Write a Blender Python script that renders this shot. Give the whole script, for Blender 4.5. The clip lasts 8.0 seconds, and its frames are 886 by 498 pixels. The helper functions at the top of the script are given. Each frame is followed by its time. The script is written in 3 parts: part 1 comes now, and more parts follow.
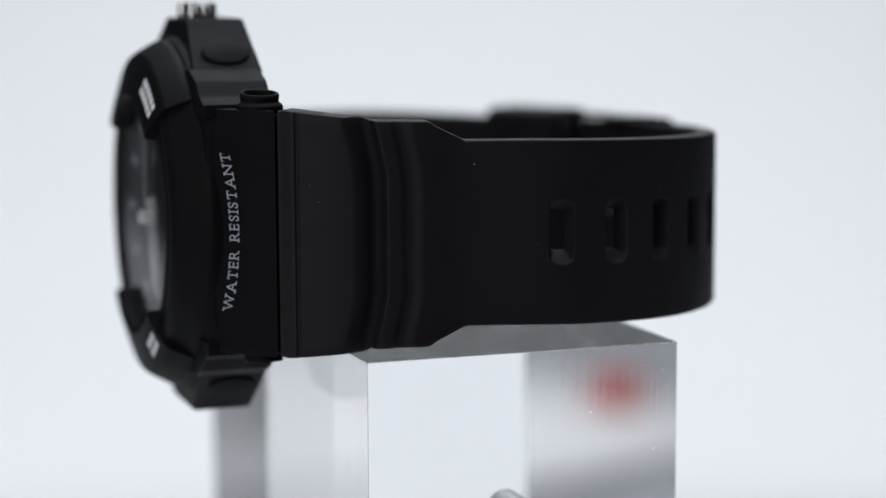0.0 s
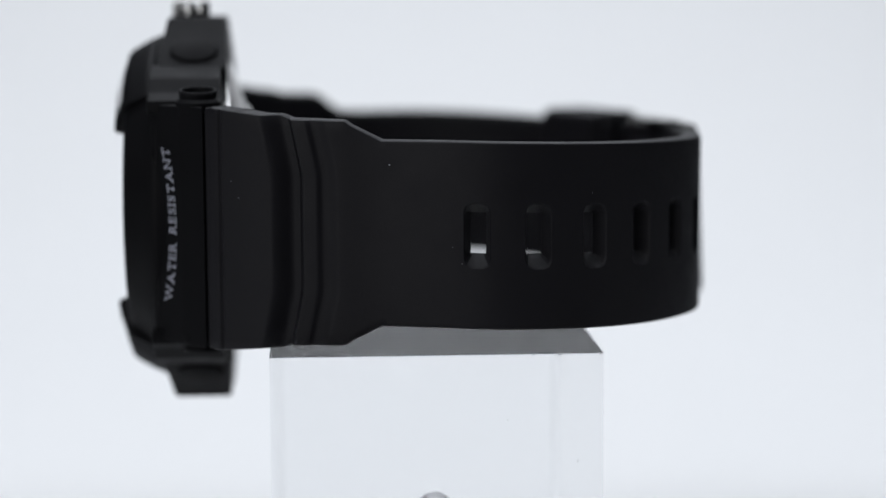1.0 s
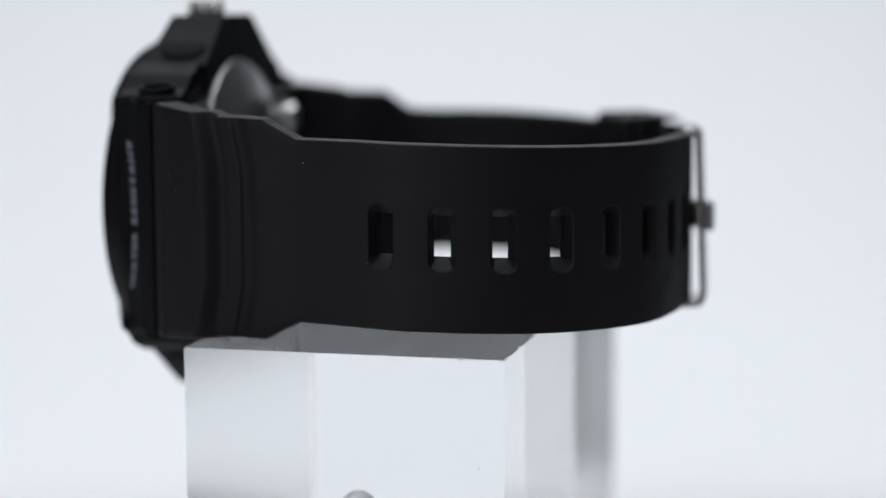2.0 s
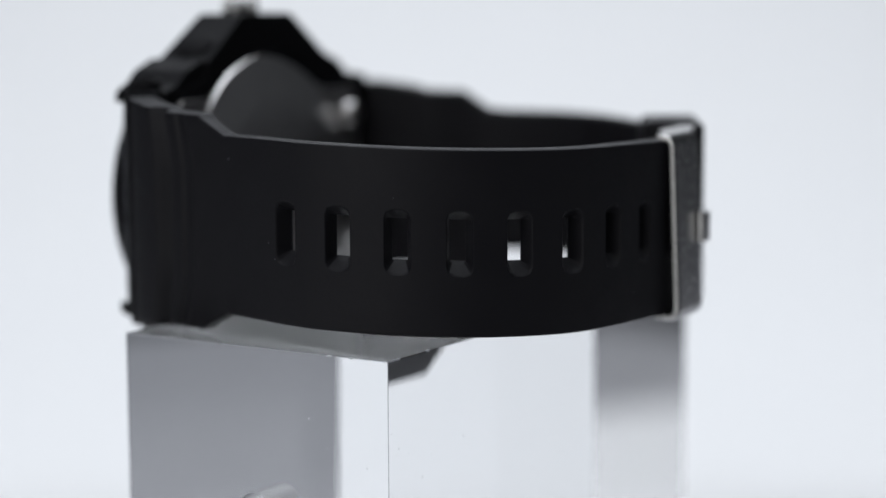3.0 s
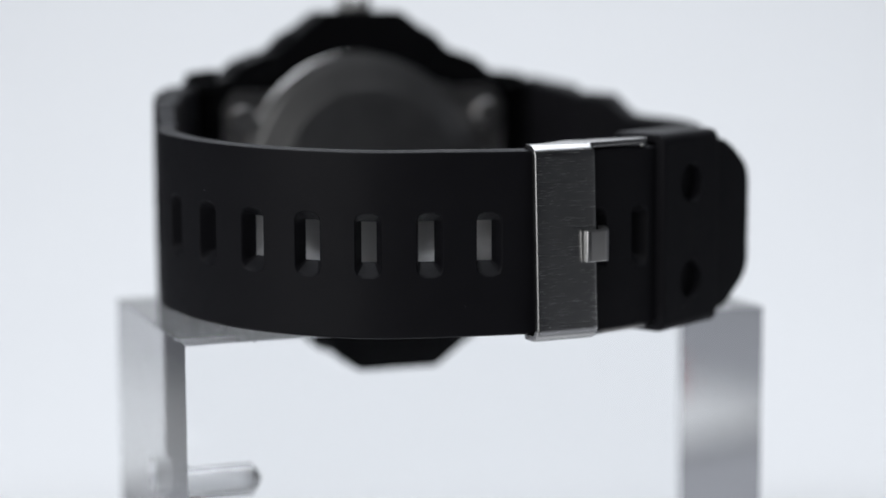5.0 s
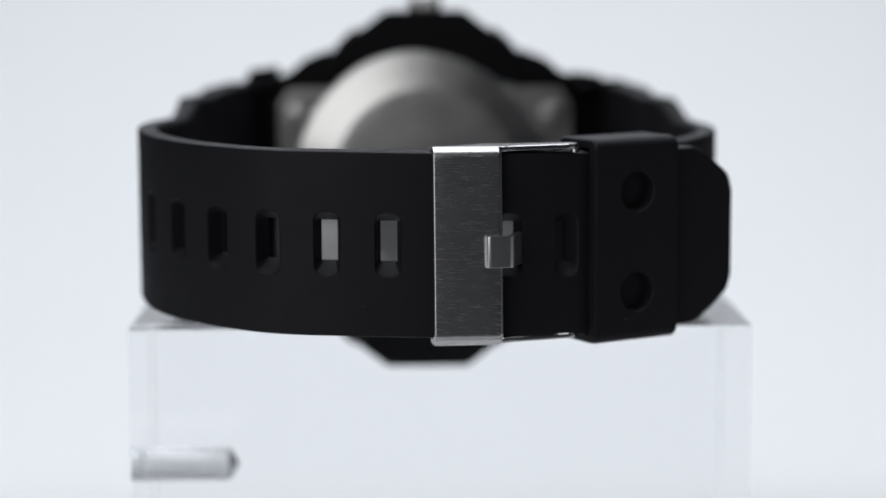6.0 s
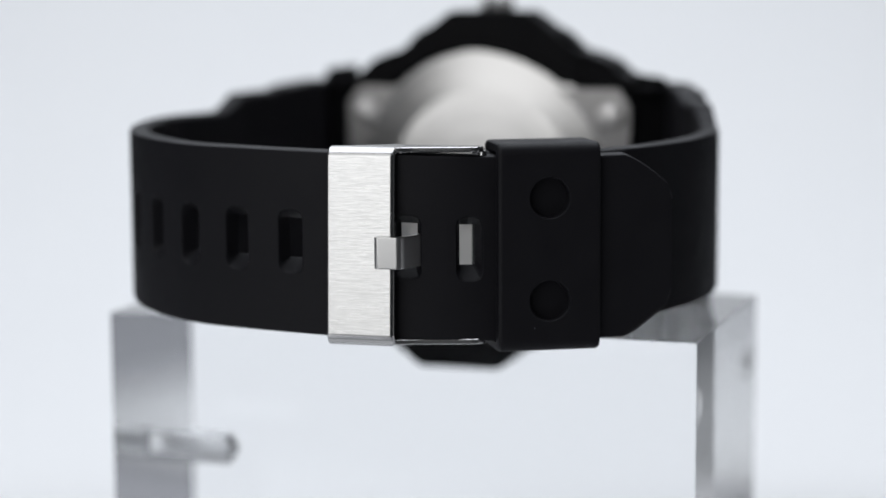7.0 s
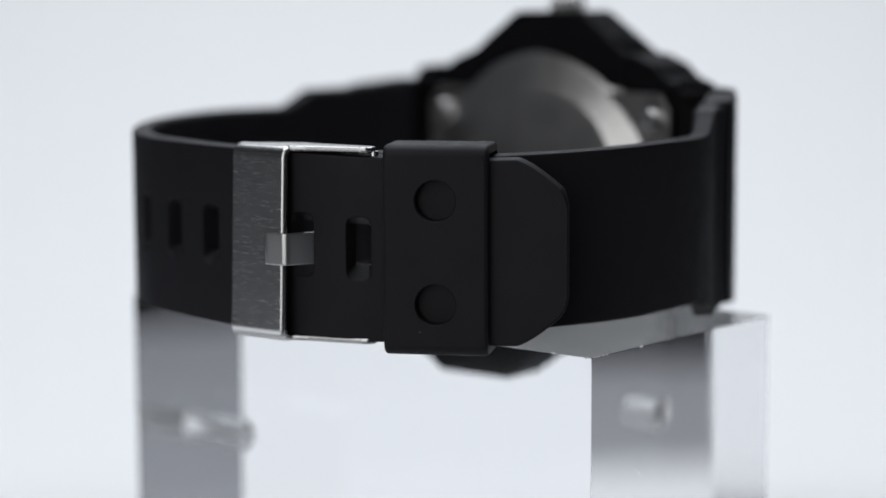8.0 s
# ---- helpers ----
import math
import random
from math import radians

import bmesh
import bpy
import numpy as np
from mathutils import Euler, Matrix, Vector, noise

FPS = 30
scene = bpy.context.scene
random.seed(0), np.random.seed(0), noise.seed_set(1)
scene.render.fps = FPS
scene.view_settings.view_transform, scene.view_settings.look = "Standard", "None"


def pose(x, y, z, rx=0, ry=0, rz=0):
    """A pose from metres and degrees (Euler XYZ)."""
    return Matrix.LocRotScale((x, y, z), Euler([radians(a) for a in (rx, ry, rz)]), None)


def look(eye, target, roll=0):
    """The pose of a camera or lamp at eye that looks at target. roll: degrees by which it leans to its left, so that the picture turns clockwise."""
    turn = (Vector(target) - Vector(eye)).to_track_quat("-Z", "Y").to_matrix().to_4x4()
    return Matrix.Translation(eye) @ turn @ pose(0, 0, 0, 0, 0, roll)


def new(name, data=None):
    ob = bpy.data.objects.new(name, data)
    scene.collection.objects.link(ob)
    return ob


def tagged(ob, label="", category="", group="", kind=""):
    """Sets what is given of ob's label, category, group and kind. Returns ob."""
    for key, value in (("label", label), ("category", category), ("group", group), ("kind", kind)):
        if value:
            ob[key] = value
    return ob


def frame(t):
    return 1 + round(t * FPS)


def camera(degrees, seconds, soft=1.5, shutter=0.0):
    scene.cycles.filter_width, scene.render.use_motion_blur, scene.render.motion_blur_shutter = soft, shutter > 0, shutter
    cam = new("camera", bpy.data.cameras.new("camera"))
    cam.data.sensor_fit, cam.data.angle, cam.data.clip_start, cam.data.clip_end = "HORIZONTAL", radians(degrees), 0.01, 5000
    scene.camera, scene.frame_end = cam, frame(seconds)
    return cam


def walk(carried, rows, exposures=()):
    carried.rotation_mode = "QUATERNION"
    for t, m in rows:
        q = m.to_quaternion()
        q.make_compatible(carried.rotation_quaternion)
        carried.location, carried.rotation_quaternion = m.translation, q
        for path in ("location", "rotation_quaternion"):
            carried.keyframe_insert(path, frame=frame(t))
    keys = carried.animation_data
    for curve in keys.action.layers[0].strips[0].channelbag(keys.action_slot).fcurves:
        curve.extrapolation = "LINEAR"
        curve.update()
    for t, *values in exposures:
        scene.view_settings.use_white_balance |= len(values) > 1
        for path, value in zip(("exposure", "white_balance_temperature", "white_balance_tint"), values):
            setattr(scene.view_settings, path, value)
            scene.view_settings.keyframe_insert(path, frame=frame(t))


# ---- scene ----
# a wristwatch turning on a clear acrylic riser in a small white photo set
cam = camera(23.53, 8.0, soft=1.5)
cam.data.dof.use_dof = True
cam.data.dof.focus_distance = 0.2705
cam.data.dof.aperture_fstop = 8.3
TOP = 0.130                 # top of the riser above the table sheet
EYE = pose(0.00211, -0.30818, TOP + 0.0491, 90 - 7.566) @ pose(0, 0, 0, 0, 0, -0.28)
walk(cam, [(0.0, EYE), (8.0, EYE)])

# ---- light ----
world = bpy.data.worlds.new("studio")
scene.world = world
world.use_nodes = True
world.node_tree.nodes["Background"].inputs[0].default_value = (0.5, 0.55, 0.62, 1)
world.node_tree.nodes["Background"].inputs[1].default_value = 0.02
scene.view_settings.exposure = 0.0


def softbox(name, eye, target, sx, sy, watts, color):
    d = bpy.data.lights.new(name, "AREA")
    d.shape, d.size, d.size_y, d.energy, d.color = "RECTANGLE", sx, sy, watts, color
    ob = new(name, d)
    ob.matrix_world = look(eye, target)
    return ob


softbox("softbox_overhead", (0, 0.50, 1.45), (0, 0.60, 0), 1.5, 1.7, 27.4, (0.885, 0.930, 1.0))
softbox("softbox_side", (-0.406, -0.777, 0.575), (0, 0, 0.22), 0.72, 1.36, 4.55, (0.98, 0.99, 1.0))
softbox("light_panel_low", (0.385, -0.122, 0.028), (0, 0, 0.055), 0.12, 0.046, 0.0222, (1.0, 0.99, 0.97))


# ---- materials ----
def material(name, color, rough=0.5, metal=0.0, spec=0.5, grain=0.0, grain_size=0.0005, mottled=0.0):
    m = bpy.data.materials.new(name)
    m.use_nodes = True
    nt = m.node_tree
    b = nt.nodes["Principled BSDF"]
    b.inputs["Base Color"].default_value = (*color, 1)
    b.inputs["Roughness"].default_value = rough
    b.inputs["Metallic"].default_value = metal
    b.inputs["Specular IOR Level"].default_value = spec
    if grain or mottled:
        co = nt.nodes.new("ShaderNodeTexCoord")
        fine = nt.nodes.new("ShaderNodeTexNoise")
        fine.inputs["Scale"].default_value = 1 / grain_size
        fine.inputs["Detail"].default_value = 4
        nt.links.new(co.outputs["Object"], fine.inputs["Vector"])
        if grain:
            bump = nt.nodes.new("ShaderNodeBump")
            bump.inputs["Strength"].default_value = grain
            bump.inputs["Distance"].default_value = grain_size * 0.2
            nt.links.new(fine.outputs[0], bump.inputs["Height"])
            nt.links.new(bump.outputs[0], b.inputs["Normal"])
        if mottled:
            big = nt.nodes.new("ShaderNodeTexNoise")
            big.inputs["Scale"].default_value = 1 / (grain_size * 14)
            big.inputs["Detail"].default_value = 6
            nt.links.new(co.outputs["Object"], big.inputs["Vector"])
            add = nt.nodes.new("ShaderNodeMath")
            add.operation = "ADD"
            nt.links.new(fine.outputs[0], add.inputs[0])
            nt.links.new(big.outputs[0], add.inputs[1])
            r = nt.nodes.new("ShaderNodeMapRange")
            r.inputs["From Min"].default_value, r.inputs["From Max"].default_value = 0.6, 1.4
            r.inputs["To Min"].default_value = max(rough * (1 - mottled), 0.02)
            r.inputs["To Max"].default_value = min(rough * (1 + mottled), 1)
            nt.links.new(add.outputs[0], r.inputs["Value"])
            nt.links.new(r.outputs[0], b.inputs["Roughness"])
            mix = nt.nodes.new("ShaderNodeMix")
            mix.data_type = "RGBA"
            mix.inputs["A"].default_value = (*[c * (1 - 0.35 * mottled) for c in color], 1)
            mix.inputs["B"].default_value = (*[min(c * (1 + 0.35 * mottled), 1) for c in color], 1)
            nt.links.new(big.outputs[0], mix.inputs["Factor"])
            nt.links.new(mix.outputs["Result"], b.inputs["Base Color"])
    return m


RUBBER = material("black_rubber", (0.0085, 0.0082, 0.0104), 0.54, 0, 0.18, 0.25, 0.0003, 0.2)
RESIN = material("black_resin", (0.0056, 0.0056, 0.0065), 0.50, 0, 0.06, 0.2, 0.0003, 0.25)


def brushed():
    m = bpy.data.materials.new("brushed_steel")
    m.use_nodes = True
    nt = m.node_tree
    b = nt.nodes["Principled BSDF"]
    b.inputs["Metallic"].default_value = 1
    co = nt.nodes.new("ShaderNodeTexCoord")
    heights = []
    for scale, detail in (((650, 650, 8500), 3), ((260, 260, 17000), 2)):
        mp = nt.nodes.new("ShaderNodeMapping")
        mp.inputs["Scale"].default_value = scale
        n = nt.nodes.new("ShaderNodeTexNoise")
        n.inputs["Scale"].default_value = 1.0
        n.inputs["Detail"].default_value = detail
        nt.links.new(co.outputs["Object"], mp.inputs["Vector"])
        nt.links.new(mp.outputs[0], n.inputs["Vector"])
        heights.append(n)
    add = nt.nodes.new("ShaderNodeMath")
    add.operation = "ADD"
    nt.links.new(heights[0].outputs[0], add.inputs[0])
    nt.links.new(heights[1].outputs[0], add.inputs[1])
    ramp = nt.nodes.new("ShaderNodeMapRange")
    ramp.inputs["From Min"].default_value, ramp.inputs["From Max"].default_value = 0.7, 1.3
    ramp.inputs["To Min"].default_value, ramp.inputs["To Max"].default_value = 0.22, 0.28
    nt.links.new(add.outputs[0], ramp.inputs["Value"])
    nt.links.new(ramp.outputs[0], b.inputs["Roughness"])
    mix = nt.nodes.new("ShaderNodeMix")
    mix.data_type = "RGBA"
    mix.inputs["A"].default_value, mix.inputs["B"].default_value = (0.55, 0.545, 0.54, 1), (0.78, 0.775, 0.765, 1)
    tone = nt.nodes.new("ShaderNodeMapRange")
    tone.inputs["From Min"].default_value, tone.inputs["From Max"].default_value = 0.7, 1.3
    nt.links.new(add.outputs[0], tone.inputs["Value"])
    nt.links.new(tone.outputs[0], mix.inputs["Factor"])
    nt.links.new(mix.outputs["Result"], b.inputs["Base Color"])
    bump = nt.nodes.new("ShaderNodeBump")
    bump.inputs["Strength"].default_value, bump.inputs["Distance"].default_value = 0.13, 0.00001
    nt.links.new(add.outputs[0], bump.inputs["Height"])
    nt.links.new(bump.outputs[0], b.inputs["Normal"])
    tan = nt.nodes.new("ShaderNodeTangent")
    tan.direction_type, tan.axis = "RADIAL", "Z"
    nt.links.new(tan.outputs[0], b.inputs["Tangent"])
    b.inputs["Anisotropic"].default_value = 0.4
    b.inputs["Anisotropic Rotation"].default_value = 0.25
    return m


STEEL = brushed()
POLISH = material("polished_steel", (0.60, 0.60, 0.60), 0.22, 1, 0.5, 0.02, 0.0004, 0.15)
EDGE_STEEL = material("buffed_steel", (0.46, 0.455, 0.45), 0.25, 1, 0.5, 0.0, 0.0006, 0.04)
PLATE = material("dull_steel", (0.40, 0.39, 0.385), 0.36, 1, 0.5, 0.05, 0.0003, 0.2)
PRONG = material("rubbed_steel", (0.58, 0.575, 0.57), 0.30, 1, 0.5, 0.0, 0.0006, 0.06)
SATIN = material("satin_steel", (0.62, 0.61, 0.60), 0.31, 1, 0.5, 0.05, 0.0003, 0.15)
PRINT = material("grey_print", (0.42, 0.43, 0.50), 0.5, 0, 0.4, 0.1, 0.0002, 0.2)
WHITE_PRINT = material("white_print", (0.8, 0.8, 0.82), 0.5, 0, 0.4, 0.1, 0.0002, 0.2)
DIAL = material("dial_grey", (0.03, 0.03, 0.033), 0.5, 0, 0.5, 0.2, 0.0002, 0.3)
PAPER = material("white_paper_sweep", (0.80, 0.80, 0.80), 0.8, 0, 0.2, 0.15, 0.002, 0.04)
GREY_TOP = material("grey_table_laminate", (0.33, 0.33, 0.345), 0.55, 0, 0.4, 0.1, 0.001, 0.2)
CARD = material("white_card", (0.86, 0.86, 0.86), 0.7, 0, 0.3, 0.1, 0.001, 0.05)
RED = material("red_plastic", (0.55, 0.05, 0.03), 0.4, 0, 0.5, 0.1, 0.0005, 0.1)
DARK = material("dark_studio_paint", (0.135, 0.138, 0.145), 0.8, 0, 0.3, 0.2, 0.01, 0.3)


def clear(name, ior, tint, rough, scratched):
    m = bpy.data.materials.new(name)
    m.use_nodes = True
    nt = m.node_tree
    b = nt.nodes["Principled BSDF"]
    b.inputs["Base Color"].default_value = (*tint, 1)
    b.inputs["Roughness"].default_value = rough
    b.inputs["IOR"].default_value = ior
    b.inputs["Transmission Weight"].default_value = 1
    if scratched:
        co = nt.nodes.new("ShaderNodeTexCoord")
        mp = nt.nodes.new("ShaderNodeMapping")
        mp.inputs["Scale"].default_value = (1, 1, 0.05)
        mp.inputs["Rotation"].default_value = (0.12, 0.1, 0)
        n = nt.nodes.new("ShaderNodeTexNoise")
        n.inputs["Scale"].default_value = 900
        n.inputs["Detail"].default_value = 3
        bump = nt.nodes.new("ShaderNodeBump")
        bump.inputs["Strength"].default_value = scratched
        bump.inputs["Distance"].default_value = 0.00002
        nt.links.new(co.outputs["Object"], mp.inputs["Vector"])
        nt.links.new(mp.outputs[0], n.inputs["Vector"])
        nt.links.new(n.outputs[0], bump.inputs["Height"])
        nt.links.new(bump.outputs[0], b.inputs["Normal"])
    return m


CHIP = material("splintered_acrylic", (0.62, 0.63, 0.65), 0.45, 0, 0.5, 0.3, 0.0001, 0.1)
ACRYLIC = clear("clear_acrylic", 1.49, (0.985, 0.99, 0.995), 0.0, 0.3)
DRILLED = clear("drilled_acrylic", 1.49, (0.97, 0.975, 0.98), 0.5, 0.0)
CRYSTAL = clear("watch_crystal", 1.5, (0.95, 0.96, 0.97), 0.0, 0.0)


# ---- building helpers; the watch and riser are drawn in millimetres ----
def link_mesh(name, verts, faces, mat, parent=None, label="", sharp=32, scale=0.001, merge=True):
    me = bpy.data.meshes.new(name)
    bm = bmesh.new()
    vs = [bm.verts.new(Vector(p) * scale) for p in verts]
    for f in faces:
        if len(set(f)) > 2:
            try:
                bm.faces.new([vs[i] for i in f])
            except ValueError:
                pass
    if merge:
        bmesh.ops.remove_doubles(bm, verts=bm.verts, dist=0.004 * scale)
    bmesh.ops.recalc_face_normals(bm, faces=bm.faces)
    bm.to_mesh(me)
    bm.free()
    return link_ready(name, me, mat, parent, label, sharp)


def link_ready(name, me, mat, parent, label, sharp=32):
    for p in me.polygons:
        p.use_smooth = True
    me.set_sharp_from_angle(angle=radians(sharp))
    me.materials.append(mat)
    ob = new(name, me)
    w = ob.modifiers.new("weighted_normals", "WEIGHTED_NORMAL")
    w.keep_sharp, w.weight = True, 60
    if parent:
        ob.parent = parent
    if label:
        tagged(ob, label)
    return ob


def part(name, bm, mat, parent, label="", sharp=32):
    me = bpy.data.meshes.new(name)
    bmesh.ops.recalc_face_normals(bm, faces=bm.faces)
    bm.to_mesh(me)
    bm.free()
    return link_ready(name, me, mat, parent, label, sharp)


class Shell:
    """Collects vertices and faces of one mesh."""
    def __init__(self):
        self.v, self.f = [], []

    def grid(self, rows, closed=False):
        n, m = len(rows), len(rows[0])
        base = len(self.v)
        for r in rows:
            self.v.extend(r)
        for i in range(n - 1):
            for j in range(m if closed else m - 1):
                k = (j + 1) % m
                self.f.append((base + i * m + j, base + i * m + k, base + (i + 1) * m + k, base + (i + 1) * m + j))

    def face(self, pts):
        base = len(self.v)
        self.v.extend(pts)
        self.f.append(tuple(range(base, base + len(pts))))


def mm_prism(poly, lo, hi, axis, bevel=0.3, squeeze=None, seg=2):
    """A bevelled prism in millimetres. axis: which coordinate runs from lo to hi; poly gives the other two in order."""
    bm = bmesh.new()

    def at(a, b, c):
        p = {"x": (c, a, b), "y": (a, c, b), "z": (a, b, c)}[axis]
        return Vector(squeeze(*p) if squeeze else p) * 0.001
    low = [bm.verts.new(at(a, b, lo)) for a, b in poly]
    high = [bm.verts.new(at(a, b, hi)) for a, b in poly]
    n = len(poly)
    bm.faces.new(low)
    bm.faces.new(high[::-1])
    for i in range(n):
        bm.faces.new((low[i], low[(i + 1) % n], high[(i + 1) % n], high[i]))
    bmesh.ops.recalc_face_normals(bm, faces=bm.faces)
    if bevel:
        bmesh.ops.bevel(bm, geom=list(bm.edges), offset=bevel * 0.001, segments=seg, profile=0.6, affect="EDGES", clamp_overlap=True)
    return bm


def lathe_u(profile, a0, a1, steps, centre=(0, 0)):
    """Turns (radius, u) pairs about the watch's face axis from angle a0 to a1 (degrees, 90 is up)."""
    s = Shell()
    full = abs(a1 - a0) >= 360
    rows = []
    for i in range(steps + (0 if full else 1)):
        a = radians(a0 + (a1 - a0) * i / steps)
        rows.append([(u, centre[0] + r * math.cos(a), centre[1] + r * math.sin(a) + ZC) for r, u in profile])
    if full:
        rows.append(rows[0])
        s.grid(rows)
    else:
        s.grid(rows, closed=True)
        s.face(rows[0])
        s.face(rows[-1])
    return s


def loop_rect(cx, cy, hx, hy, k):
    """4k points round a rectangle, from its corner (+, -), counter-clockwise."""
    c = [(cx + hx, cy - hy), (cx + hx, cy + hy), (cx - hx, cy + hy), (cx - hx, cy - hy)]
    return [(c[i][0] + (c[(i + 1) % 4][0] - c[i][0]) * j / k, c[i][1] + (c[(i + 1) % 4][1] - c[i][1]) * j / k) for i in range(4) for j in range(k)]


def loop_slot(cx, cy, hx, hy, r):
    """24 points round a slot with rounded corners, in the order of loop_rect with k = 6."""
    q = r * (1 - math.sqrt(0.5))
    side = [(hx, -(hy - r) + 2 * (hy - r) * j / 6) for j in range(6)]
    end = [(hx, hy - r), (hx - q, hy - q), (hx - r, hy), (0, hy), (r - hx, hy), (q - hx, hy - q)]
    half = side + end
    return [(cx + x, cy + y) for x, y in half] + [(cx - x, cy - y) for x, y in half]


def loop_circle(cx, cy, r, k):
    return [(cx + r * math.cos(-math.pi / 4 + math.tau * i / (4 * k)), cy + r * math.sin(-math.pi / 4 + math.tau * i / (4 * k))) for i in range(4 * k)]


ZC = 15.2                  # the watch's middle above the riser's top


def droop(u):
    return -1.65 * min(max(u / 38.5, 0), 1) ** 1.3


def sag(u, v):
    """The far side of the band hangs a little lower."""
    return droop(u) * (1 - 0.17 * min(max((4 - v) / 16, 0), 1)) - 1.3 * min(max((u + 26) / 16, 0), 1) * min(max((v - 6) / 24, 0), 1)


class Path:
    """A band's outer line in plan, by arc length."""
    def __init__(self, pts, step=0.1):
        p = [Vector(q) for q in pts]
        p = [2 * p[0] - p[1]] + p + [2 * p[-1] - p[-2]]
        line = []
        for i in range(1, len(p) - 2):
            for j in range(40):
                t = j / 40
                a, b, c, d = p[i - 1:i + 3]
                line.append(0.5 * ((2 * b) + (c - a) * t + (2 * a - 5 * b + 4 * c - d) * t * t + (3 * b - a - 3 * c + d) * t ** 3))
        line.append(p[-2])
        self.line = np.array([tuple(q) for q in line])
        for _ in range(30):
            self.line[1:-1] = 0.25 * self.line[:-2] + 0.5 * self.line[1:-1] + 0.25 * self.line[2:]
        self.s = np.r_[0, np.cumsum(np.hypot(*np.diff(self.line, axis=0).T))]
        self.length = float(self.s[-1])

    def xy(self, s):
        return np.array([np.interp(s, self.s, self.line[:, 0]), np.interp(s, self.s, self.line[:, 1])])

    def tangent(self, s):
        t = self.xy(min(s + 0.5, self.length)) - self.xy(max(s - 0.5, 0))
        return t / np.hypot(*t)

    def at(self, s, d, z):
        (x, y), (tx, ty) = self.xy(s), self.tangent(s)
        u, v = x + ty * d, y - tx * d
        return (u, v, z + ZC + sag(u, v))

    def nearest(self, q):
        return float(self.s[np.argmin(np.hypot(*(self.line - np.array(q)).T))])

    def local(self, s):
        (x, y), (tx, ty) = self.xy(s), self.tangent(s)
        return lambda a, n, z: (x + tx * a + ty * n, y + ty * a - tx * n, z + ZC + sag(x, y))


# ---- the set ----
def backdrop():
    s = Shell()
    prof = [(0.34, 0.002), (0.43, 0.002), (0.5, 0.002)]
    for i in range(13):
        a = radians(90 * i / 12)
        prof.append((0.75 + 0.45 * math.sin(a), 0.452 - 0.45 * math.cos(a)))
    prof.append((1.2, 1.25))
    rows = []
    for i, (y, z) in enumerate(prof):
        rows.append([(-0.39 + 0.78 * j / 8, y, z) for j in range(9)])
    s.grid(rows)
    ob = link_mesh("backdrop", s.v, s.f, PAPER, scale=1.0, sharp=60)
    m = ob.modifiers.new("thickness", "SOLIDIFY")
    m.thickness, m.offset = 0.0015, -1
    tagged(ob, "seamless white paper sweep curving up behind the table", "backdrop", kind="structure")


def room():
    x0, x1, y0, y1, z1, t = -1.9, 1.9, -2.2, 1.7, 2.3, 0.1
    def slab(name, lo, hi, label, cat):
        s = Shell()
        a, b = lo, hi
        c = [(x, y, z) for x in (a[0], b[0]) for y in (a[1], b[1]) for z in (a[2], b[2])]
        s.v = c
        s.f = [(0, 1, 3, 2), (4, 6, 7, 5), (0, 4, 5, 1), (2, 3, 7, 6), (0, 2, 6, 4), (1, 5, 7, 3)]
        ob = link_mesh(name, s.v, s.f, DARK, scale=1.0)
        tagged(ob, label, cat, kind="structure")
    slab("floor", (x0 - t, y0 - t, -0.85), (x1 + t, y1 + t, -0.75), "dark matt floor of the photo studio", "floor")
    slab("ceiling", (x0 - t, y0 - t, z1), (x1 + t, y1 + t, z1 + t), "dark painted studio ceiling", "ceiling")
    slab("wall_north", (x0 - t, y1, -0.75), (x1 + t, y1 + t, z1), "dark painted studio wall", "wall")
    slab("wall_south", (x0 - t, y0 - t, -0.75), (x1 + t, y0, z1), "dark painted studio wall", "wall")
    slab("wall_east", (x1, y0, -0.75), (x1 + t, y1, z1), "dark painted studio wall", "wall")
    slab("wall_west", (x0 - t, y0, -0.75), (x0, y1, z1), "dark painted studio wall", "wall")


def table():
    t = tagged(new("photo_table"), "plain grey laminate table under the display block", "table")
    t.location = (0, 0.5, -0.75)
    part("tabletop", mm_prism([(-625, -830), (720, -830), (720, 760), (-625, 760)], 715, 750, "z", 3), GREY_TOP, t)
    for x in (-570, 660):
        for y in (-740, 690):
            part("leg", mm_prism([(x - 25, y - 25), (x + 25, y - 25), (x + 25, y + 25), (x - 25, y + 25)], 0, 715, "z", 2), DARK, t)


table()


def card():
    """A white card on the table beside the set, added to brighten the riser."""
    ob = part("added_white_card", mm_prism([(-425, -300), (-140, -300), (-140, 130), (-425, 130)], 0.0, 1.6, "z", 0.3), CARD, None)
    tagged(ob, "flat white card lying on the grey table, added to brighten the block's sides", "card")


# Stand-in for an unknown red thing: its refraction tints the riser's side.
def cap():
    s = Shell()
    rows = []
    for r, z in ((0.02, 0), (9, 0), (9.3, 0.4), (9.3, 13), (8.8, 14), (0.02, 14.2)):
        rows.append([(-0.356 * 1000 + r * math.cos(math.tau * i / 32), 411 + r * math.sin(math.tau * i / 32), z + 2.0) for i in range(32)])
    s.grid(rows, closed=True)
    ob = link_mesh("added_red_piece", s.v, s.f, RED)
    tagged(ob, "small round red piece on the white paper, added to tint the block's side", "cap")


card()
cap()
backdrop()
room()


# ---- the acrylic riser on its turntable ----
PLATTER = 0.014


